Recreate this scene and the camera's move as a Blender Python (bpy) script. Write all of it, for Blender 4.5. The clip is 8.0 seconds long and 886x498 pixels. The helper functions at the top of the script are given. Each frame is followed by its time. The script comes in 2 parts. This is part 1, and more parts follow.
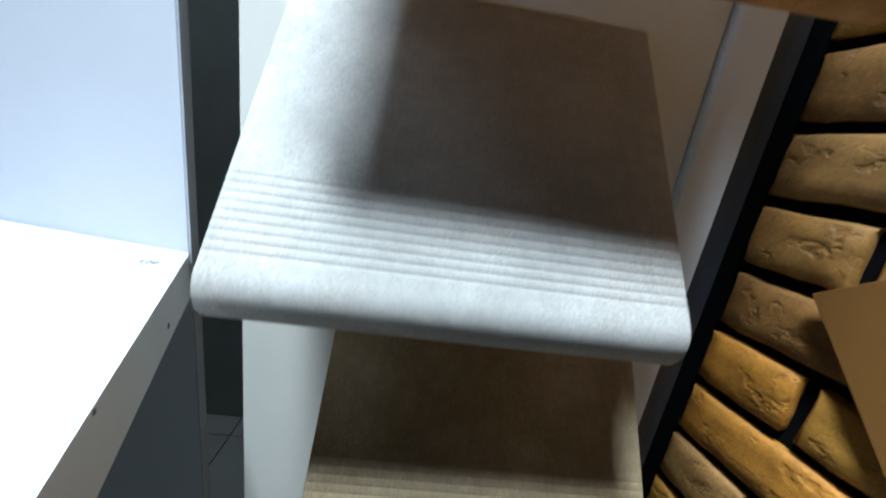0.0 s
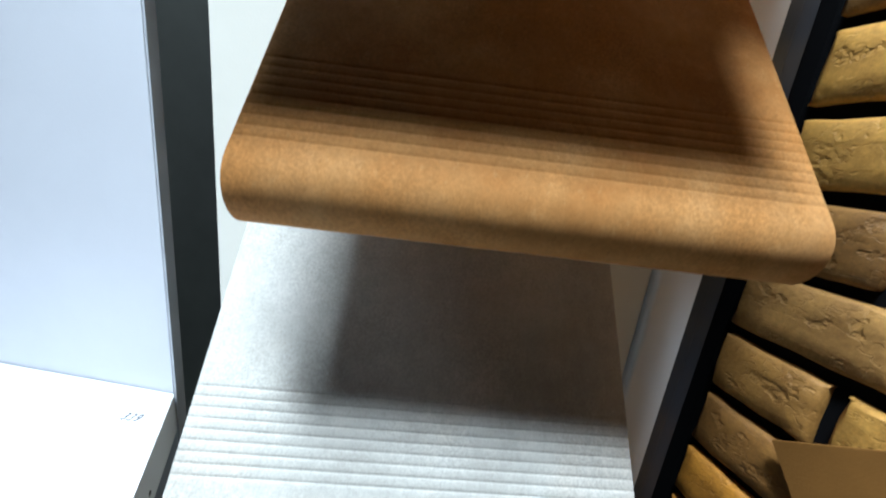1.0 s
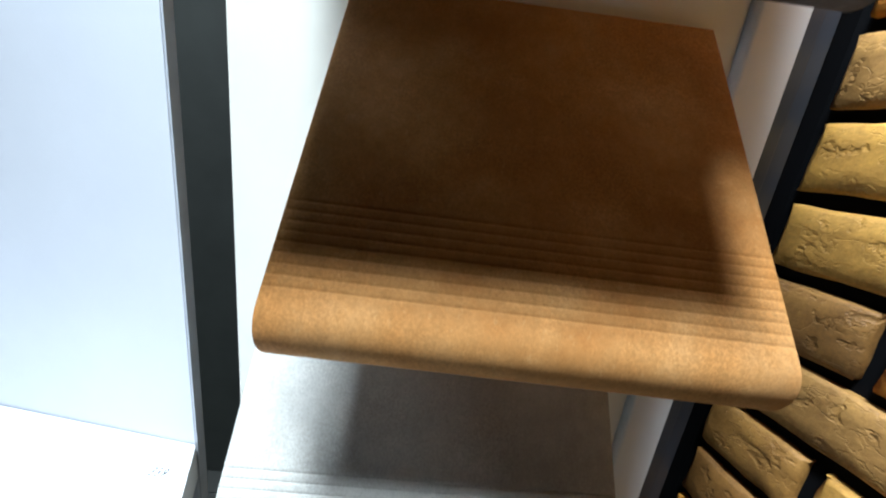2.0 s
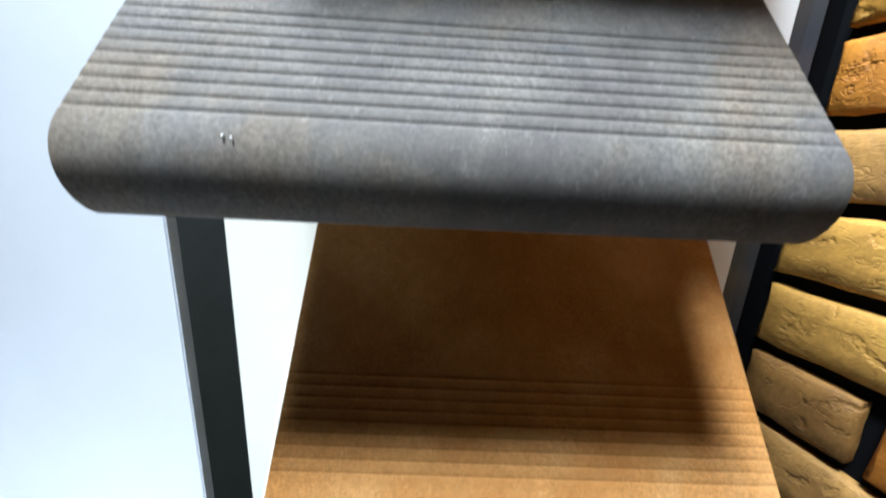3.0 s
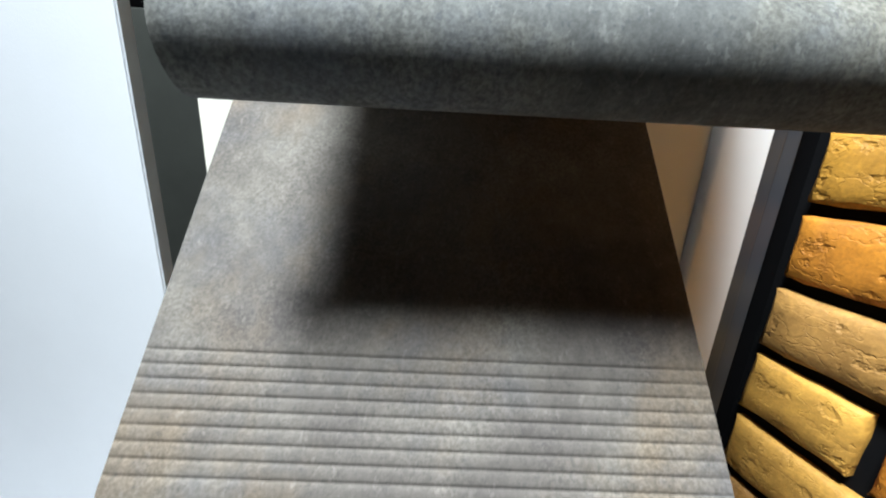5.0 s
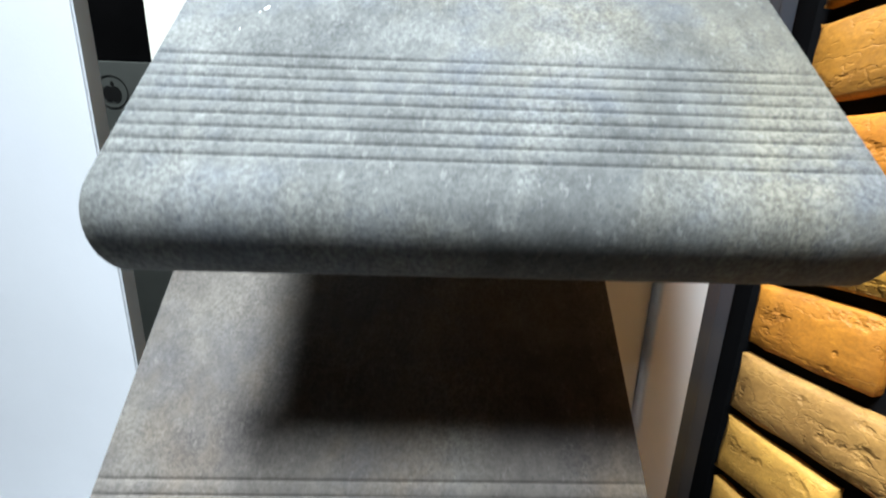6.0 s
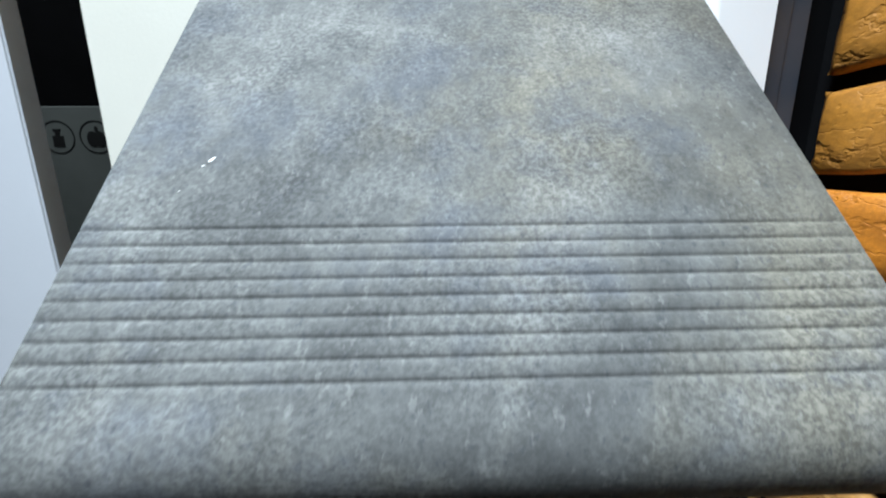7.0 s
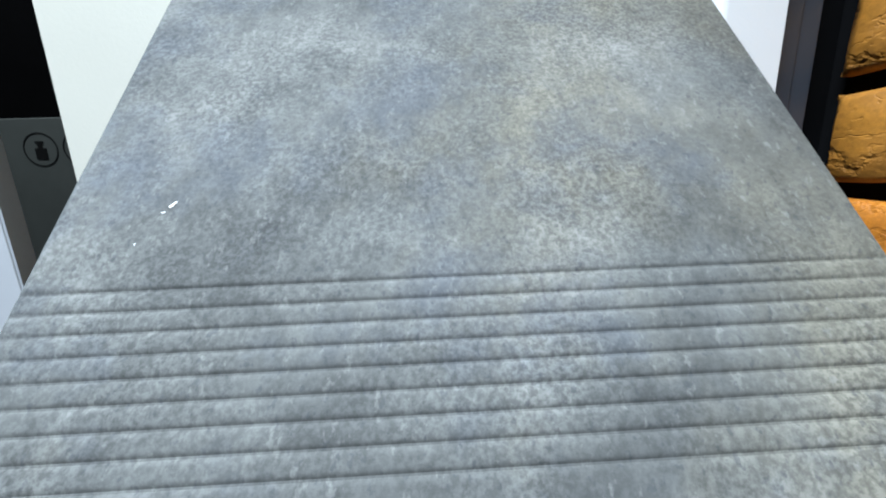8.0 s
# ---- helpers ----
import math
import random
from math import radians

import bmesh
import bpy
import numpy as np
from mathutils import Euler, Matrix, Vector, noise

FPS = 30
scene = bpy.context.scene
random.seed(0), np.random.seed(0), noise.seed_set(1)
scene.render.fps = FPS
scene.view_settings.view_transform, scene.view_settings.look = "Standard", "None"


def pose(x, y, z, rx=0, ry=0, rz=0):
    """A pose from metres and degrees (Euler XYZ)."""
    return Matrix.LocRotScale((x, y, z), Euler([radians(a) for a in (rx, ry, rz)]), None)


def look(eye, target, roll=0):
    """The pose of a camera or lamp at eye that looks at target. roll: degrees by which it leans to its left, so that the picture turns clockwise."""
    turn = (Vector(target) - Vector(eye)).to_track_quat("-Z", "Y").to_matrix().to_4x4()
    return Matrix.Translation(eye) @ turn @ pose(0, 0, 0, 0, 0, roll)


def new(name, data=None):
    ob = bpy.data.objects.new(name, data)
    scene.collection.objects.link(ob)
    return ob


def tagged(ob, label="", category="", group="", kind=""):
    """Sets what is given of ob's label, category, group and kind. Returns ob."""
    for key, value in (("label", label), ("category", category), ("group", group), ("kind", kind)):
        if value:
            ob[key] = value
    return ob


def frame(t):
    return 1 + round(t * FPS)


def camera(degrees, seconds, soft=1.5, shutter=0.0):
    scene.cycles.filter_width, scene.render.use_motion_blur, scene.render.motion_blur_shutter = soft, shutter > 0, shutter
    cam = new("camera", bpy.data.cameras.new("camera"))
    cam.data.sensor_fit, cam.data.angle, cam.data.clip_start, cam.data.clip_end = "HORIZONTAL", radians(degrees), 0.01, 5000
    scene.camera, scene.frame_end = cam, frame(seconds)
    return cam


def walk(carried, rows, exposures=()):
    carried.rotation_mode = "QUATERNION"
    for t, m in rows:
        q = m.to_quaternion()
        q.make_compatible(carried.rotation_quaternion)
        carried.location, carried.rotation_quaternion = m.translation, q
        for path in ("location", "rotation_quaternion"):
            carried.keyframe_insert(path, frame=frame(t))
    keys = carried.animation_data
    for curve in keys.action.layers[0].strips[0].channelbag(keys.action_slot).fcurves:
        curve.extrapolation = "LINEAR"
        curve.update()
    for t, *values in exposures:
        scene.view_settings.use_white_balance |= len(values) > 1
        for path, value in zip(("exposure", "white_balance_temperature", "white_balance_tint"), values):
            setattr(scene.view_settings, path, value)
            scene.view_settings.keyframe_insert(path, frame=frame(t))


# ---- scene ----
cam = camera(102.80, 8.0, soft=2.0, shutter=0.4)
PATH = [
    (0, (-0.0385, 0.0074, 0.9745), (0.1097, 1.9248, 0.4253), 8.73),
    (0.4, (-0.0226, 0.0188, 1.0394), (0.1097, 1.9373, 0.4899), 7.36),
    (1, (-0.0212, 0.0267, 1.1056), (0.0926, 1.9588, 0.6017), 7.09),
    (1.5, (-0.0311, 0.0272, 1.1444), (0.0870, 1.9512, 0.6114), 8.22),
    (2.8, (-0.0327, 0.0344, 1.2550), (0.0486, 1.9564, 0.7080), 3.90),
    (3, (-0.0333, 0.0388, 1.2751), (0.0637, 1.9741, 0.7800), 2.99),
    (3.5, (-0.0170, 0.0395, 1.3127), (0.0795, 1.9642, 0.7779), 3.05),
    (4, (-0.0257, 0.0334, 1.3555), (0.0375, 1.9685, 0.8541), 2.97),
    (4.2, (-0.0302, 0.0335, 1.3764), (0.0238, 1.9672, 0.8687), 2.76),
    (5.5, (-0.0076, 0.0557, 1.4435), (0.0607, 1.9788, 0.8986), 3.12),
    (6, (0.0046, 0.0527, 1.4764), (0.0711, 2.0023, 1.0356), 1.70),
    (6.5, (0.0024, 0.0667, 1.5132), (0.0635, 2.0166, 1.0726), 0.47),
    (7, (0.0139, 0.0865, 1.5368), (0.0849, 2.0445, 1.1352), -0.57),
    (7.5, (0.0197, 0.0993, 1.5486), (0.1033, 2.0602, 1.1644), -1.59),
    (8, (0.0164, 0.1049, 1.5515), (0.1011, 2.0585, 1.1320), -2.09),
]
EXPOSURES = [(0.0, -0.2, 5950, 10), (1.0, -0.15, 6150, 10), (1.5, 0.02, 6200, 10), (3.0, 0.1, 6250, 10), (4.0, 0.05, 6650, 10), (5.5, -0.15, 6850, 10),
             (6.0, -0.2, 6650, 10), (6.5, -0.65, 6400, 10), (7.0, -0.85, 6350, 10), (8.0, -0.9, 6250, 10)]
walk(cam, [(t, look(eye, target, roll)) for t, eye, target, roll in PATH], EXPOSURES)

# ---- light: one ceiling spot over the display, dim bounce from the closed room ----
world = bpy.data.worlds.new("world")
world.use_nodes = True
scene.world = world
world.node_tree.nodes["Background"].inputs[0].default_value = (0.8, 0.9, 1.0, 1)
world.node_tree.nodes["Background"].inputs[1].default_value = 0.02


def area_lamp(name, place, aim, sx, sy, watts, colour, spread):
    data = bpy.data.lights.new(name, "AREA")
    data.shape, data.size, data.size_y, data.energy, data.color = "RECTANGLE", sx, sy, watts, colour
    data.spread = radians(spread)
    ob = new(name, data)
    ob.matrix_basis = look(place, aim)
    return ob


area_lamp("main_light", (-0.33, -0.165, 2.87), (0.02, 0.03, 1.3), 0.54, 0.3, 35, (0.785, 0.905, 1.0), 76)
area_lamp("rear_light", (-0.9, 0.62, 2.87), (-0.9, 0.621, 0.0), 0.3, 0.2, 8, (0.85, 0.95, 1.0), 110)


# ---- materials ----
def shader(name):
    m = bpy.data.materials.new(name)
    m.use_nodes = True
    return m, m.node_tree.nodes, m.node_tree.links, m.node_tree.nodes["Principled BSDF"]


def noise_node(nodes, links, scale, detail=6.0, rough=0.6, stretch=(1, 1, 1), shift=None):
    co = nodes.new("ShaderNodeTexCoord")
    mp = nodes.new("ShaderNodeMapping")
    mp.inputs["Scale"].default_value = stretch
    links.new(co.outputs["Object"], mp.inputs["Vector"])
    if shift is not None:
        links.new(shift, mp.inputs["Location"])
    n = nodes.new("ShaderNodeTexNoise")
    n.inputs["Scale"].default_value, n.inputs["Detail"].default_value, n.inputs["Roughness"].default_value = scale, detail, rough
    links.new(mp.outputs[0], n.inputs["Vector"])
    return n.outputs["Fac"]


def ramp(nodes, links, fac, stops):
    r = nodes.new("ShaderNodeValToRGB")
    while len(r.color_ramp.elements) < len(stops):
        r.color_ramp.elements.new(0.5)
    for e, (at, c) in zip(r.color_ramp.elements, stops):
        e.position, e.color = at, (*c, 1)
    links.new(fac, r.inputs[0])
    return r.outputs[0]


def mix(nodes, links, kind, fac, a, b):
    n = nodes.new("ShaderNodeMix")
    n.data_type, n.blend_type = "RGBA", kind
    if isinstance(fac, float):
        n.inputs[0].default_value = fac
    else:
        links.new(fac, n.inputs[0])
    links.new(a, n.inputs[6])
    if isinstance(b, tuple):
        n.inputs[7].default_value = (*b, 1)
    else:
        links.new(b, n.inputs[7])
    return n.outputs[2]


def bump(nodes, links, bsdf, height, strength, distance):
    b = nodes.new("ShaderNodeBump")
    b.inputs["Strength"].default_value, b.inputs["Distance"].default_value = strength, distance
    links.new(height, b.inputs["Height"])
    links.new(b.outputs[0], bsdf.inputs["Normal"])


def painted(name, colour, rough=0.5, vary=0.05, scale=9.0, grain=0.0003, metal=0.0, shine=0.5):
    """A coated board or metal: slight blotches and fine grain."""
    m, N, L, P = shader(name)
    dark = tuple(c * (1 - vary) for c in colour)
    lite = tuple(min(1, c * (1 + vary)) for c in colour)
    L.new(ramp(N, L, noise_node(N, L, scale), [(0.3, dark), (0.7, lite)]), P.inputs["Base Color"])
    P.inputs["Roughness"].default_value, P.inputs["Metallic"].default_value = rough, metal
    P.inputs["Specular IOR Level"].default_value = shine
    bump(N, L, P, noise_node(N, L, 420, 3), 0.3, grain)
    return m


def stoneware(name, dark, mid, lite, tint, rough=0.8, mottle=0.8, cool=None, drift=0.0):
    """Matt glazed clinker: broad clouds, blotches, fine speckle and a few pale flecks."""
    m, N, L, P = shader(name)
    cloud = ramp(N, L, noise_node(N, L, 11, 10, 0.66), [(0.34, dark), (0.5, mid), (0.66, lite)])
    warmth = noise_node(N, L, 6.5, 5, 0.6, (1.3, 1, 1))
    if drift:
        # drift makes the warm tint stronger towards the piece's +x side
        co, axis, add = N.new("ShaderNodeTexCoord"), N.new("ShaderNodeSeparateXYZ"), N.new("ShaderNodeMath")
        L.new(co.outputs["Object"], axis.inputs[0])
        add.operation = "MULTIPLY_ADD"
        L.new(axis.outputs[0], add.inputs[0])
        add.inputs[1].default_value = drift
        L.new(warmth, add.inputs[2])
        warmth = add.outputs[0]
    warm = ramp(N, L, warmth, [(0.44, (0, 0, 0)), (0.62, (1, 1, 1))])
    c = mix(N, L, "MIX", mix_fac(N, L, warm, 0.7), cloud, tint)
    if cool is not None:
        blue = ramp(N, L, noise_node(N, L, 12, 7, 0.66, (1, 1.2, 0.9)), [(0.5, (0, 0, 0)), (0.64, (1, 1, 1))])
        c = mix(N, L, "MIX", mix_fac(N, L, blue, 0.65), c, cool)
    blot = ramp(N, L, noise_node(N, L, 85, 8, 0.72, (1.25, 0.8, 0.8)), [(0.36, (0.3, 0.3, 0.3)), (0.5, (0.5, 0.5, 0.5)), (0.65, (0.76, 0.76, 0.76))])
    c = mix(N, L, "OVERLAY", mottle * 0.6, c, blot)
    # fine stipple that comes and goes over the surface
    where = ramp(N, L, noise_node(N, L, 17, 4, 0.6), [(0.36, (0.3, 0.3, 0.3)), (0.62, (1, 1, 1))])
    speck = ramp(N, L, noise_node(N, L, 520, 4, 0.7), [(0.4, (0.26, 0.26, 0.26)), (0.5, (0.5, 0.5, 0.5)), (0.6, (0.78, 0.78, 0.78))])
    c = mix(N, L, "OVERLAY", mix_fac(N, L, where, mottle), c, speck)
    pit = ramp(N, L, noise_node(N, L, 430, 2, 0.5, (1, 0.75, 0.75)), [(0.31, (1, 1, 1)), (0.37, (0, 0, 0))])
    c = mix(N, L, "MIX", mix_fac(N, L, pit, mottle * 0.7), c, tuple(0.5 * v for v in (cool or dark)))
    fleck = ramp(N, L, noise_node(N, L, 210, 4, 0.65, (1.3, 0.8, 0.8)), [(0.6, (0, 0, 0)), (0.68, (1, 1, 1))])
    pale = tuple(min(0.7, 1.45 * v + 0.03) for v in lite)
    c = mix(N, L, "MIX", mix_fac(N, L, fleck, 0.5 * mottle), c, pale)
    L.new(c, P.inputs["Base Color"])
    P.inputs["Roughness"].default_value = rough
    P.inputs["Specular IOR Level"].default_value = 0.15
    bump(N, L, P, noise_node(N, L, 210, 6, 0.65), 0.35, 0.0006)
    return m


def mix_fac(nodes, links, colour, amount):
    n = nodes.new("ShaderNodeMath")
    n.operation = "MULTIPLY"
    links.new(colour, n.inputs[0])
    n.inputs[1].default_value = amount
    return n.outputs[0]


def brick_material(name, a, b, c3):
    m, N, L, P = shader(name)
    info = N.new("ShaderNodeObjectInfo")
    shift = N.new("ShaderNodeVectorMath")
    shift.operation = "SCALE"
    shift.inputs[0].default_value = (13.0, 7.0, 5.0)
    L.new(info.outputs["Random"], shift.inputs["Scale"])
    base = ramp(N, L, info.outputs["Random"], [(0.0, a), (0.5, b), (1.0, c3)])
    blot = ramp(N, L, noise_node(N, L, 26, 8, 0.68, shift=shift.outputs[0]), [(0.32, (0.28, 0.26, 0.24)), (0.5, (0.5, 0.5, 0.5)), (0.7, (0.74, 0.76, 0.72))])
    c = mix(N, L, "OVERLAY", 0.75, base, blot)
    fine = ramp(N, L, noise_node(N, L, 300, 5, 0.7, shift=shift.outputs[0]), [(0.35, (0.34, 0.34, 0.34)), (0.65, (0.66, 0.66, 0.66))])
    c = mix(N, L, "OVERLAY", 0.5, c, fine)
    L.new(c, P.inputs["Base Color"])
    P.inputs["Roughness"].default_value = 0.62
    P.inputs["Specular IOR Level"].default_value = 0.35
    # tool marks: sparse dents and creases over a fine grain
    dents = ramp(N, L, noise_node(N, L, 52, 4, 0.55, (0.9, 1, 1.1), shift.outputs[0]), [(0.33, (0, 0, 0)), (0.43, (0.85, 0.85, 0.85)), (0.6, (1, 1, 1))])
    crease = ramp(N, L, noise_node(N, L, 24, 4, 0.6, (0.8, 1, 1.3), shift.outputs[0]), [(0.485, (1, 1, 1)), (0.5, (0.3, 0.3, 0.3)), (0.515, (1, 1, 1))])
    grain = noise_node(N, L, 130, 5, 0.6, shift=shift.outputs[0])
    h = mix(N, L, "MULTIPLY", 0.25, dents, crease)
    gr = N.new("ShaderNodeMix")
    gr.data_type = "RGBA"
    gr.inputs[0].default_value = 0.2
    L.new(h, gr.inputs[6]), L.new(grain, gr.inputs[7])
    bump(N, L, P, gr.outputs[2], 0.75, 0.0028)
    return m


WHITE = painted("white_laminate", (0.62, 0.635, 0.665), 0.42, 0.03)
# paler than WHITE, in place of light missing on shelf end and upright
LIFTED_WHITE = painted("lifted_white_laminate", (0.84, 0.85, 0.86), 0.4, 0.02)
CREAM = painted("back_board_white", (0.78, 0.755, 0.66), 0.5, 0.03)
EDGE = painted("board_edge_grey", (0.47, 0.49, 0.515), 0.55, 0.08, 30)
DARKGREY = painted("dark_grey_board", (0.16, 0.175, 0.163), 0.6, 0.1)
BLACK = painted("black_board", (0.004, 0.004, 0.0045), 0.9, 0.3, shine=0.05)
BLUEGREY = painted("anthracite_profile", (0.034, 0.046, 0.064), 0.42, 0.1, metal=0.1)
# unseen walls and ceiling, coloured dark to hold back bounced light
WALL = painted("plaster", (0.07, 0.07, 0.07), 0.8, 0.04)
CEIL = painted("ceiling_paint", (0.08, 0.08, 0.08), 0.85, 0.03)
GROUT = painted("floor_joint", (0.06, 0.06, 0.055), 0.8, 0.1)
FLOOR = painted("floor_tile", (0.15, 0.157, 0.147), 0.4, 0.12)
CARD = painted("brown_card", (0.175, 0.078, 0.016), 0.75, 0.08, 30, 0.0006, shine=0.2)
INK = painted("grey_pencil", (0.06, 0.06, 0.062), 0.7, 0.1)
PRINT = painted("black_print", (0.01, 0.01, 0.01), 0.5, 0.1)
CHIP = painted("bare_clay", (0.7, 0.7, 0.68), 0.6, 0.1)
BRICKS = {
    "yellow": brick_material("yellow_brick", (0.482, 0.233, 0.0338), (0.448, 0.214, 0.0304), (0.457, 0.238, 0.0506)),
    "orange": brick_material("orange_brick", (0.473, 0.16, 0.0135), (0.44, 0.153, 0.0169), (0.465, 0.176, 0.0203)),
    "tan": brick_material("tan_brick", (0.364, 0.18, 0.0439), (0.33, 0.16, 0.0372), (0.364, 0.195, 0.0608)),
    "brown": brick_material("brown_brick", (0.254, 0.115, 0.027), (0.229, 0.0999, 0.0203), (0.271, 0.131, 0.0338)),
    "ochre": brick_material("ochre_brick", (0.406, 0.168, 0.0203), (0.381, 0.157, 0.0203), (0.406, 0.187, 0.0284)),
}
SAND = stoneware("sand_stoneware", (0.32, 0.24, 0.135), (0.4, 0.31, 0.19), (0.49, 0.39, 0.25), (0.41, 0.3, 0.165), mottle=0.35)
IVORY = stoneware("ivory_stoneware", (0.36, 0.35, 0.315), (0.42, 0.41, 0.37), (0.48, 0.47, 0.43), (0.42, 0.385, 0.33), mottle=0.25)
AMBER = stoneware("amber_stoneware", (0.37, 0.155, 0.04), (0.455, 0.22, 0.07), (0.53, 0.285, 0.11), (0.4, 0.165, 0.04), mottle=0.3)
UMBER = stoneware("umber_stoneware", (0.068, 0.06, 0.056), (0.1, 0.089, 0.079), (0.14, 0.127, 0.111), (0.132, 0.095, 0.06), mottle=0.42, cool=(0.077, 0.074, 0.077))
SLATE = stoneware("slate_stoneware", (0.069, 0.071, 0.07), (0.112, 0.114, 0.11), (0.176, 0.176, 0.167), (0.16, 0.148, 0.116), mottle=0.58, cool=(0.092, 0.101, 0.118), drift=0.9)


# ---- mesh helpers ----
def link(name, bm, material, parent=None, label=""):
    me = bpy.data.meshes.new(name)
    bmesh.ops.recalc_face_normals(bm, faces=bm.faces)
    bm.to_mesh(me)
    bm.free()
    me.materials.append(material)
    ob = new(name, me)
    if parent is not None:
        ob.parent = parent
    if label:
        ob["label"] = label
    return ob


def box(x0, x1, y0, y1, z0, z1, bevel=0.0, segments=2):
    bm = bmesh.new()
    bmesh.ops.create_cube(bm, size=1)
    for v in bm.verts:
        v.co = ((x0 + x1) / 2 + v.co.x * (x1 - x0), (y0 + y1) / 2 + v.co.y * (y1 - y0), (z0 + z1) / 2 + v.co.z * (z1 - z0))
    if bevel:
        bmesh.ops.bevel(bm, geom=bm.edges[:], offset=bevel, segments=segments, profile=0.5, affect="EDGES")
    return bm


def prism(outline, z0, z1, bevel=0.0):
    """A plate over a plan outline."""
    bm = bmesh.new()
    low = [bm.verts.new((x, y, z0)) for x, y in outline]
    high = [bm.verts.new((x, y, z1)) for x, y in outline]
    bm.faces.new(low), bm.faces.new(high)
    for i in range(len(low)):
        j = (i + 1) % len(low)
        bm.faces.new((low[i], low[j], high[j], high[i]))
    bmesh.ops.recalc_face_normals(bm, faces=bm.faces)
    if bevel:
        bmesh.ops.bevel(bm, geom=bm.edges[:], offset=bevel, segments=2, profile=0.5, affect="EDGES")
    return bm


# ---- room ----
PANEL_Y = 0.352        # front face of the white board behind the treads
X0, X1, Y0, Y1 = -4.0, 4.0, -4.5, 3.0
floor = link("floor", box(X0, X1, Y0, Y1, -0.06, -0.008), GROUT)
tagged(floor, "grey stone tiled showroom floor with thin dark joints", "floor", kind="structure")
ceiling = link("ceiling", box(X0, X1, Y0, Y1, 2.9, 3.0), CEIL)
tagged(ceiling, "plain unseen showroom ceiling, kept dark to hold back bounced light", "ceiling", kind="structure")
for nm, a in (("wall_north", (X0, X1, Y1, Y1 + 0.1)), ("wall_south", (X0, X1, Y0 - 0.1, Y0)), ("wall_west", (X0 - 0.1, X0, Y0, Y1)), ("wall_east", (X1, X1 + 0.1, Y0, Y1))):
    tagged(link(nm, box(*a, -0.06, 3.0), WALL), "plain plastered showroom wall", "wall", kind="structure")

# dark cabinet face in the gap behind the display
cabinet = new("dark_cabinet")
cabinet.location = (-0.8, 1.023, 0)
tagged(cabinet, "tall dark grey cabinet with round printed icons, behind the display", "cabinet")
body = link("body", box(-0.6, 0.6, 0.0, 0.4, 0.0, 1.712, 0.003), DARKGREY, cabinet)
link("top_panel", box(-0.6, 0.6, 0.012, 0.4, 1.714, 2.3, 0.003), BLACK, cabinet, "black glossy upper panel")


def ring(cx, cz, r, w):
    bm = bmesh.new()
    n = 48
    vs = [[bm.verts.new((cx + rr * math.cos(2 * math.pi * k / n), yy, cz + rr * math.sin(2 * math.pi * k / n))) for k in range(n)] for rr, yy in ((r, -0.001), (r - w, -0.001), (r - w, 0.001), (r, 0.001))]
    for a, b in ((0, 1), (1, 2), (2, 3), (3, 0)):
        for k in range(n):
            bm.faces.new((vs[a][k], vs[a][(k + 1) % n], vs[b][(k + 1) % n], vs[b][k]))
    return bm


def blob(cx, cz, parts):
    """Flat printed silhouette from overlapping discs and bars."""
    bm = bmesh.new()
    for k, (dx, dz, rx, rz, square) in enumerate(parts):
        n = 4 if square else 24
        y = -0.001 - 0.0002 * k
        vs = [bm.verts.new((cx + dx + rx * math.cos(2 * math.pi * (i + 0.5) / n) * (1.414 if square else 1), y, cz + dz + rz * math.sin(2 * math.pi * (i + 0.5) / n) * (1.414 if square else 1))) for i in range(n)]
        bm.faces.new(vs)
        back = [bm.verts.new((v.co.x, 0.001, v.co.z)) for v in vs]
        for i in range(n):
            bm.faces.new((vs[i], vs[(i + 1) % n], back[(i + 1) % n], back[i]))
    return bm


for cx in (0.0, -0.09):
    link("icon_ring", ring(cx, 1.64, 0.039, 0.0025), PRINT, body, "thin black printed ring")
link("icon", blob(0.0, 1.635, [(-0.008, 0, 0.014, 0.019, 0), (0.008, 0, 0.014, 0.019, 0), (0.003, 0.024, 0.004, 0.006, 0)]), PRINT, body, "black printed fruit-like silhouette")
link("icon", blob(-0.09, 1.634, [(0, -0.004, 0.013, 0.013, 1), (0, 0.013, 0.005, 0.006, 1), (0, 0.022, 0.009, 0.003, 1)]), PRINT, body, "black printed bottle silhouette")

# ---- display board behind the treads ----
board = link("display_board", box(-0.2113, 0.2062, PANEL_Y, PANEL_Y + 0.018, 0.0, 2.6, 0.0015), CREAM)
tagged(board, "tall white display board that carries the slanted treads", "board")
upright = new("corner_upright")
tagged(upright, "white and anthracite corner upright beside the white display board", "upright")
ROUND = [(0.2125 - 0.005 * math.sin(q), 0.3495 - 0.005 * math.cos(q)) for q in (radians(9 * k) for k in range(11))]
profile = link("white_profile", prism([(0.2495, 0.385), (0.2495, 0.343)] + ROUND + [(0.2075, 0.385)], 0.0, 2.6), LIFTED_WHITE, upright, "white upright with one rounded corner")
for p in profile.data.polygons:
    p.use_smooth = len(p.vertices) == 4
profile.data.set_sharp_from_angle(angle=radians(30))
link("metal_profile", prism([(0.25, 0.347), (0.266, 0.349), (0.2672, 0.351), (0.2815, 0.351), (0.2815, 0.385), (0.25, 0.385)], 0.0, 2.6, 0.0006), BLUEGREY, upright, "anthracite stepped metal profile")

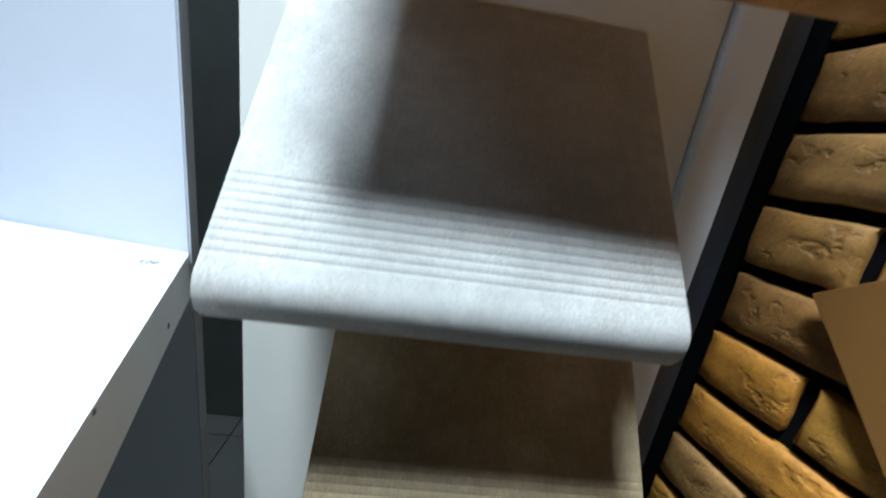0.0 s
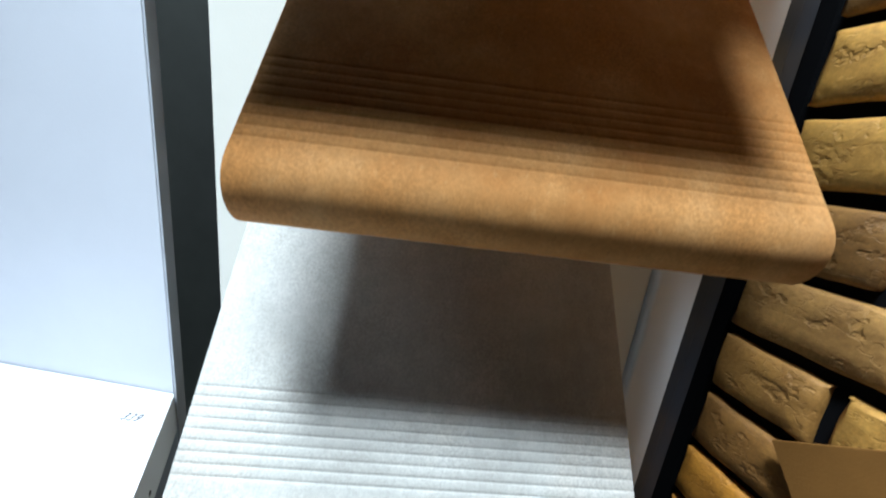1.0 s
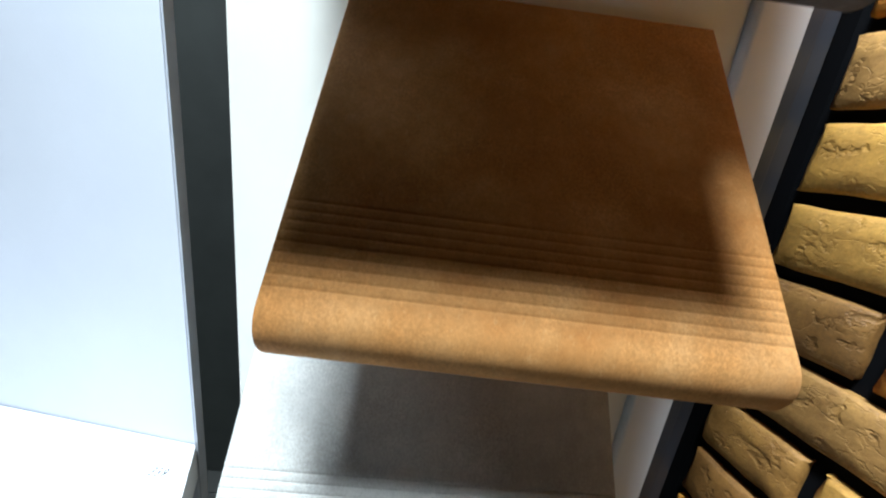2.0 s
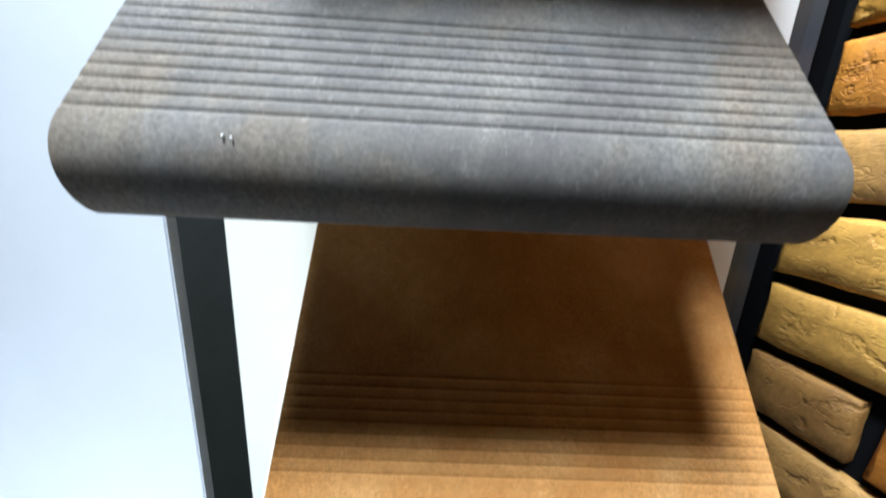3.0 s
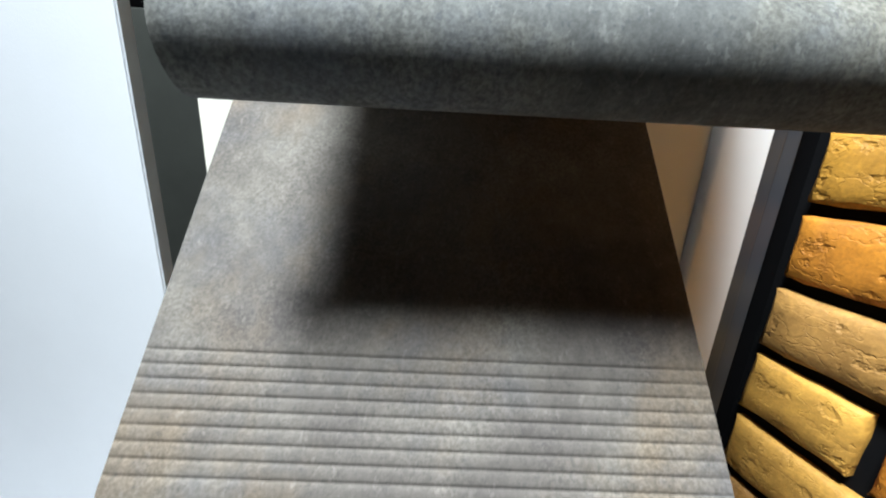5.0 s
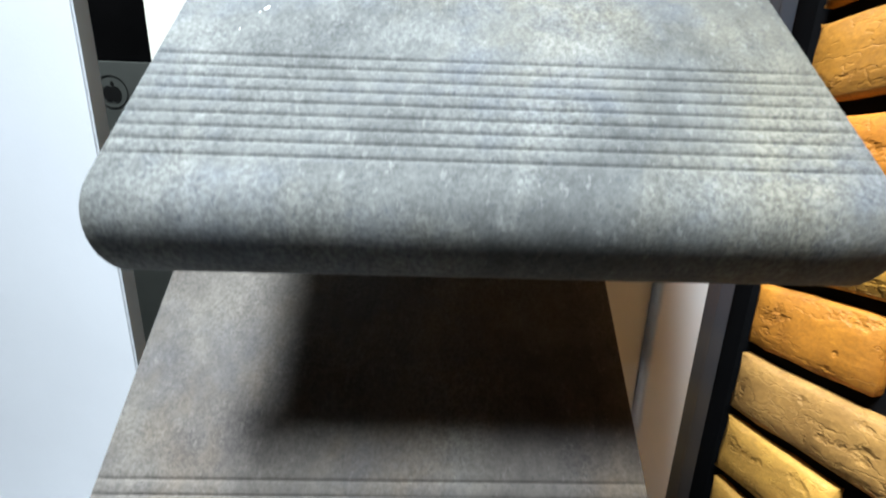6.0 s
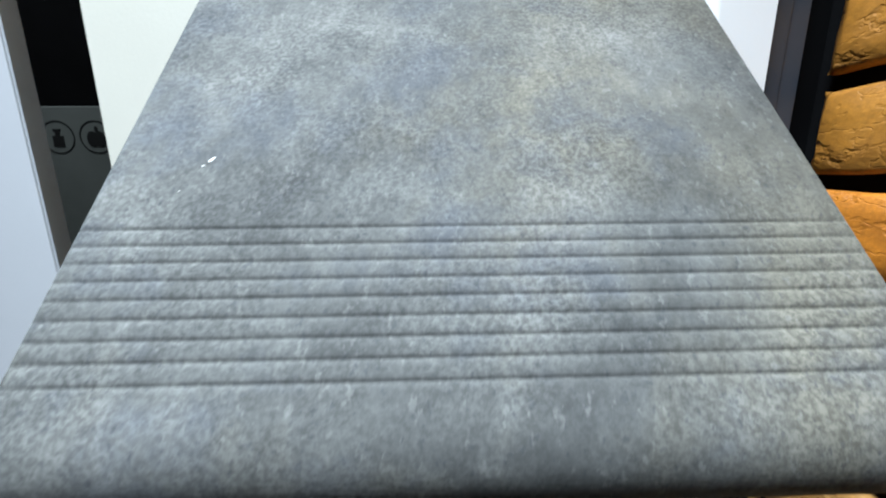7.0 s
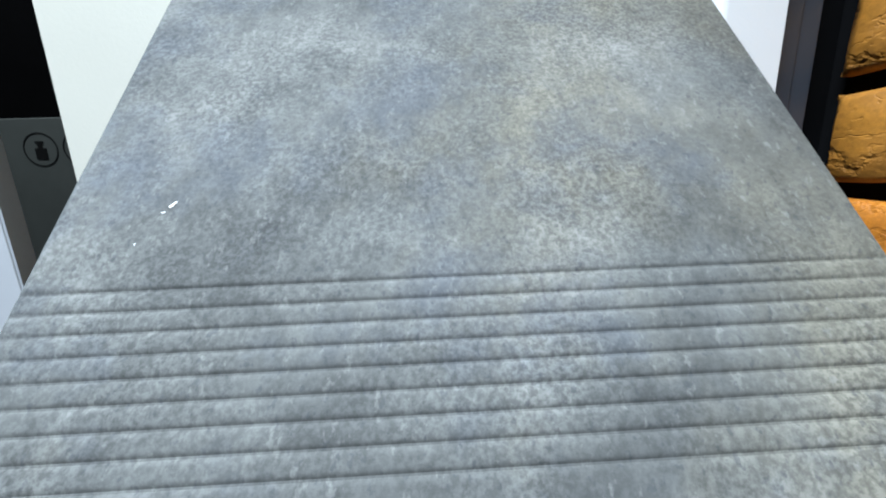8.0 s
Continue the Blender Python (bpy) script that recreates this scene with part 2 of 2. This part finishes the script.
# ---- open shelf unit beside the display ----
SX, SY, SZ = -0.2572, 0.345, 0.841      # inner corner of the shelf top
unit = new("shelf_unit")
tagged(unit, "white laminate shelf unit with open end and grey board edge", "shelf unit")
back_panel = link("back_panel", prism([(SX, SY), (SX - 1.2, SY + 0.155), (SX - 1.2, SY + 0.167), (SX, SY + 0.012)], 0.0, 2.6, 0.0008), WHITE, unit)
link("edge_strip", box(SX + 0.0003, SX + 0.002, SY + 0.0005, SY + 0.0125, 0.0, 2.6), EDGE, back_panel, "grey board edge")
EX, EY, REACH = 0.385, -0.923, 0.42
SHELF_T = 0.046
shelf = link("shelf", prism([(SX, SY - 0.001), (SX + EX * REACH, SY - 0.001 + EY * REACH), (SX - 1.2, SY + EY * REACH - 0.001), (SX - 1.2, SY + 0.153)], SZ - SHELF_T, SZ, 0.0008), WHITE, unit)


def on_end(d, drop, out):
    """A place on the shelf's slanting end: d along it, drop below its top, out from its face."""
    return Vector((SX + EX * d - EY * out, SY - 0.001 + EY * d + EX * out, SZ - drop))


def disc_on_end(d, drop, r):
    bm = bmesh.new()
    c, along = on_end(d, drop, 0.0012), Vector((EX, EY, 0))
    vs = [bm.verts.new(c + along * (r * math.cos(a)) + Vector((0, 0, r * math.sin(a)))) for a in (2 * math.pi * k / 14 for k in range(14))]
    back = [bm.verts.new(v.co - Vector((-EY, EX, 0)) * 0.004) for v in vs]
    bm.faces.new(vs)
    for k in range(14):
        bm.faces.new((vs[k], vs[(k + 1) % 14], back[(k + 1) % 14], back[k]))
    return bm


# thin added sheet; its paler white stands in for light on this end
link("edge_band", prism([tuple(on_end(d, 0, o)[:2]) for d, o in ((0.001, 0.0), (REACH - 0.001, 0.0), (REACH - 0.001, 0.0008), (0.001, 0.0008))], SZ - SHELF_T + 0.001, SZ - 0.001), LIFTED_WHITE, shelf, "added pale sheet that stands in for light on the shelf end")
link("screw_hole", disc_on_end(0.088, 0.031, 0.0022), PRINT, shelf, "small dark screw hole")
link("screw_hole", disc_on_end(0.215, 0.004, 0.0015), PRINT, shelf, "small dark chip")


def pencil(text, place, turn, size):
    cu = bpy.data.curves.new("pencil_number", "FONT")
    cu.body, cu.size, cu.extrude, cu.shear, cu.space_character = text, size, 0.0002, 0.2, 1.2
    ob = new("pencil_number", cu)
    cu.materials.append(INK)
    ob.parent = shelf
    ob.matrix_basis = Matrix.Translation(place) @ Matrix.Rotation(turn, 4, "Z") @ Matrix.Diagonal((1, 1.35, 1, 1))
    ob["label"] = "handwritten number in pencil"


pencil("339", (-0.2785, 0.305, SZ + 0.0004), radians(-4), 0.0098)

# ---- stair treads ----
GROOVES, LIP, SLAB, NOSE_R = 9, 0.034, 0.011, 0.023


def tread_profile(length, inset, deep, reach, pitch):
    """Outline in (along the slope from the nose, outward), counted from the back's top edge round the nose to the back's underside."""
    pts = [(length, -inset)]
    for k in range(GROOVES - 1, -1, -1):
        c = reach + k * pitch
        for ds, dn in ((0.0027, 0), (0.0017, -0.08), (0.0009, -0.4), (0.0003, -1.15), (-0.0003, -1.15), (-0.0009, -0.45), (-0.0017, -0.1), (-0.0027, 0)):
            pts.append((c + ds, dn * deep - inset))
    for k in range(0, 11):
        a = radians(90 + 9 * k)
        pts.append((NOSE_R + (NOSE_R - inset) * math.cos(a), -NOSE_R + (NOSE_R - inset) * math.sin(a)))
    r = 0.0105
    for k in range(0, 6):
        a = radians(180 + 18 * k)
        pts.append((r + (r - inset) * math.cos(a), -LIP + r + (r - inset) * math.sin(a)))
    for k in range(0, 6):
        a = radians(270 + 18 * k)
        pts.append((0.016 + (r - inset) * math.cos(a), -LIP + r + (r - inset) * math.sin(a)))
    pts += [(0.0275, -SLAB - 0.012), (0.031, -SLAB - 0.004), (0.039, -SLAB + inset), (length, -SLAB + inset)]
    return pts


def tread(label, material, left, right, gy, gz, slope, yaw=0.0, deep=0.0005, reach=0.030, pitch=0.00639):
    """left, right: its sides; gy, gz: where the foremost groove lies; slope, yaw: degrees."""
    width, cx, a = right - left, (left + right) / 2, radians(slope)
    UP, OUT = Vector((0, math.cos(a), math.sin(a))), Vector((0, -math.sin(a), math.cos(a)))
    nose = Vector((0, gy, gz)) - UP * reach
    length = (PANEL_Y - 0.002 - abs(math.sin(radians(yaw))) * width / 2 - nose.y) / UP.y
    e = 0.0018
    cuts = [(-width / 2, e), (-width / 2 + e * 0.3, e * 0.3), (-width / 2 + e, 0)]
    cuts += [(-width / 2 + width * k / 12, 0) for k in range(1, 12)] + [(-x, i) for x, i in reversed(cuts)]
    seam = reach + (GROOVES - 1) * pitch + 0.004
    thing = new("stair_tread")
    thing.matrix_basis = pose(cx, nose.y, nose.z, 0, 0, yaw)

    def slab_profile(inset):
        return [(length, -inset), (seam, -inset), (seam, -SLAB + inset), (length, -SLAB + inset)]

    def nosing_profile(inset):
        pts = tread_profile(length, inset, deep if inset == 0 else 0.15 * deep, reach, pitch)
        return [(seam, -inset)] + pts[1:-1] + [(seam, -SLAB + inset)]

    for name, profile, note in (("slab", slab_profile, ""), ("nosing", nosing_profile, "ribbed rounded front edge")):
        bm = bmesh.new()
        rings = [[bm.verts.new(Vector((x, 0, 0)) + UP * q + OUT * n) for q, n in profile(inset)] for x, inset in cuts]
        n = len(rings[0])
        for a, b in zip(rings, rings[1:]):
            for k in range(n):
                bm.faces.new((a[k], a[(k + 1) % n], b[(k + 1) % n], b[k]))
        bm.faces.new(rings[0]), bm.faces.new(rings[-1])
        ob = link(name, bm, material, thing, note)
        for p in ob.data.polygons:
            p.use_smooth = len(p.vertices) == 4
        ob.data.set_sharp_from_angle(angle=radians(30))
    return tagged(thing, label, "stair tread", "slanted tread samples on the board")


tread("sand-coloured stoneware stair tread with ribbed front, lowest sample", SAND, -0.104, 0.190, 0.216, 0.672, 54)
tread("ivory white stoneware stair tread with ribbed rounded nose", IVORY, -0.1600, 0.1380, 0.2053, 0.8997, 53.7, 0.5, 0.0005, 0.034)
tread("amber orange stoneware stair tread with rounded nose", AMBER, -0.1155, 0.1720, 0.1962, 1.1042, 52.5, -1.5, 0.0004, 0.032)
umber = tread("dark umber grey stoneware stair tread with ribbed nose", UMBER, -0.1550, 0.1135, 0.1649, 1.2865, 51.6, -0.7, 0.0007, 0.0265)
topmost = tread("mottled slate grey stoneware stair tread, topmost sample", SLATE, -0.1100, 0.1662, 0.1786, 1.4791, 51.1, -0.8, 0.0006, 0.0330, 0.00651)


def glaze_chip(owner, along, across, size, turn):
    """A pale chip in the glaze: along the slope from the nose, across from the middle."""
    a, reach = owner
    bm = bmesh.new()
    rnd = random.Random(int(size * 1e6))
    top = [bm.verts.new((size * r * math.cos(q) * 1.0, size * r * math.sin(q) * 0.35, 0.0002)) for q, r in ((2 * math.pi * k / 11, rnd.uniform(0.55, 1.0)) for k in range(11))]
    low = [bm.verts.new((v.co.x, v.co.y, -0.0006)) for v in top]
    bm.faces.new(top)
    for k in range(11):
        bm.faces.new((top[k], top[(k + 1) % 11], low[(k + 1) % 11], low[k]))
    ob = link("glaze_chip", bm, CHIP, reach.children[0], "tiny pale chip")
    ob.matrix_basis = Matrix.Translation((across, math.cos(a) * along, math.sin(a) * along)) @ Matrix.Rotation(a, 4, "X") @ Matrix.Rotation(radians(turn), 4, "Z")


for along, across, size, turn in ((0.1164, -0.1, 0.0022, 50), (0.1134, -0.1025, 0.0009, 20), (0.1014, -0.108, 0.0007, 70)):
    glaze_chip((radians(51.1), topmost), along, across, size, turn)
for along, across, size, turn in ((0.0165, -0.079, 0.0006, 40), (0.016, -0.076, 0.0007, 70)):
    glaze_chip((radians(51.6), umber), along, across, size, turn)

# ---- brick sample board ----
TURN = radians(10.5)
brick_board = new("brick_board")
brick_board.matrix_basis = Matrix.Translation((0.30, 0.35, 0)) @ Matrix.Rotation(TURN - math.pi / 2, 4, "Z")
# local x: along the board towards the room, local y: into the board, local z: up
tagged(brick_board, "black sample board with yellow-brown cast bricks", "brick panel")
DEPTH = 0.012
link("backing", box(-0.012, 0.297, DEPTH, DEPTH + 0.018, 0.05, 2.6, 0.001), BLACK, brick_board, "matt black backing board")
link("end_board", box(-0.03, -0.0125, -0.015, DEPTH + 0.03, 0.05, 2.6, 0.001), BLACK, brick_board, "matt black end board")


def brick_mesh(length, height, seed, tone):
    rnd = random.Random(seed)
    nx = max(5, round(length / 0.025))
    xs = [0.0, 0.0042] + [length * i / nx for i in range(1, nx)] + [length - 0.0042, length]
    zs = [0.0, 0.004, height * 0.35, height * 0.65, height - 0.004, height]
    bm = bmesh.new()
    grid = []
    for i, x in enumerate(xs):
        col = []
        for k, z in enumerate(zs):
            edge = i in (0, len(xs) - 1) or k in (0, len(zs) - 1)
            y = rnd.uniform(0.0022, 0.0052) if edge else rnd.uniform(-0.0009, 0.0009)
            col.append(bm.verts.new((x + rnd.uniform(-0.0011, 0.0011), y, -z + rnd.uniform(-0.0011, 0.0011))))
        grid.append(col)
    nx, nz = len(xs) - 1, len(zs) - 1
    for i in range(nx):
        for k in range(nz):
            bm.faces.new((grid[i][k], grid[i][k + 1], grid[i + 1][k + 1], grid[i + 1][k]))
    rim = [grid[i][0] for i in range(nx + 1)] + [grid[nx][k] for k in range(1, nz + 1)] + [grid[i][nz] for i in range(nx - 1, -1, -1)] + [grid[0][k] for k in range(nz - 1, 0, -1)]
    back = [bm.verts.new((v.co.x, DEPTH, v.co.z)) for v in rim]
    for i in range(len(rim)):
        j = (i + 1) % len(rim)
        bm.faces.new((rim[i], rim[j], back[j], back[i]))
    bm.faces.new(back)
    bmesh.ops.recalc_face_normals(bm, faces=bm.faces)
    me = bpy.data.meshes.new("brick")
    bm.to_mesh(me)
    bm.free()
    for p in me.polygons:
        p.use_smooth = len(p.vertices) == 4
    me.set_sharp_from_angle(angle=radians(55))
    me.materials.append(BRICKS[tone])
    return me


HALF, FULL, TALL, STEP = 0.086, 0.185, 0.0575, 0.07
halves = {t: [brick_mesh(HALF, TALL, 50 + k, t) for k in range(3)] for t in BRICKS}
fulls = {t: [brick_mesh(FULL, TALL, 80 + k, t) for k in range(3)] for t in BRICKS}
# tones of the bricks along the board's end, from the row at 0.684 m upwards
# lowest rows picked browner, which puts the weaker light there into their colour
TONES = "tan ochre ochre brown tan tan brown yellow yellow tan orange yellow orange ochre ochre".split()
pick = random.Random(4)
for row in range(-8, 27):
    top = 0.684 + STEP * row
    x, first = 0.0, row % 2 == 0
    while x < 0.28:
        short = first == (x == 0.0)
        tone = TONES[row] if x == 0.0 and 0 <= row < len(TONES) else pick.choice(("yellow", "yellow", "tan", "ochre", "brown", "orange"))
        ob = new("brick", pick.choice((halves if short else fulls)[tone]))
        ob.parent = brick_board
        ob.location = (x + pick.uniform(-0.0008, 0.0008), pick.uniform(-0.001, 0.001), top + pick.uniform(-0.001, 0.001))
        x += (HALF if short else FULL) + 0.0125

# card lying against the bricks
card = new("brown_card")
tagged(card, "plain brown card standing slanted against the bricks", "card")
card.matrix_basis = brick_board.matrix_basis @ Matrix.Translation((0.073, -0.013, 0.901)) @ Matrix.Rotation(radians(-38), 4, "Y")
link("sheet", box(0.0, 0.2, 0.0, 0.0035, -0.3, 0.0, 0.0008), CARD, card)

# floor tiles, nearest stretch as pieces
tile = bpy.data.meshes.new("tile")
tb = box(-0.2985, 0.2985, -0.2985, 0.2985, -0.008, 0.0, 0.001)
tb.to_mesh(tile)
tb.free()
tile.materials.append(FLOOR)
for i in range(-6, 7):
    for k in range(-7, 5):
        ob = new("tile", tile)
        ob.parent = floor
        ob.location = (-0.25 + 0.6 * i, 0.645 + 0.6 * k, random.uniform(-0.0004, 0.0004))
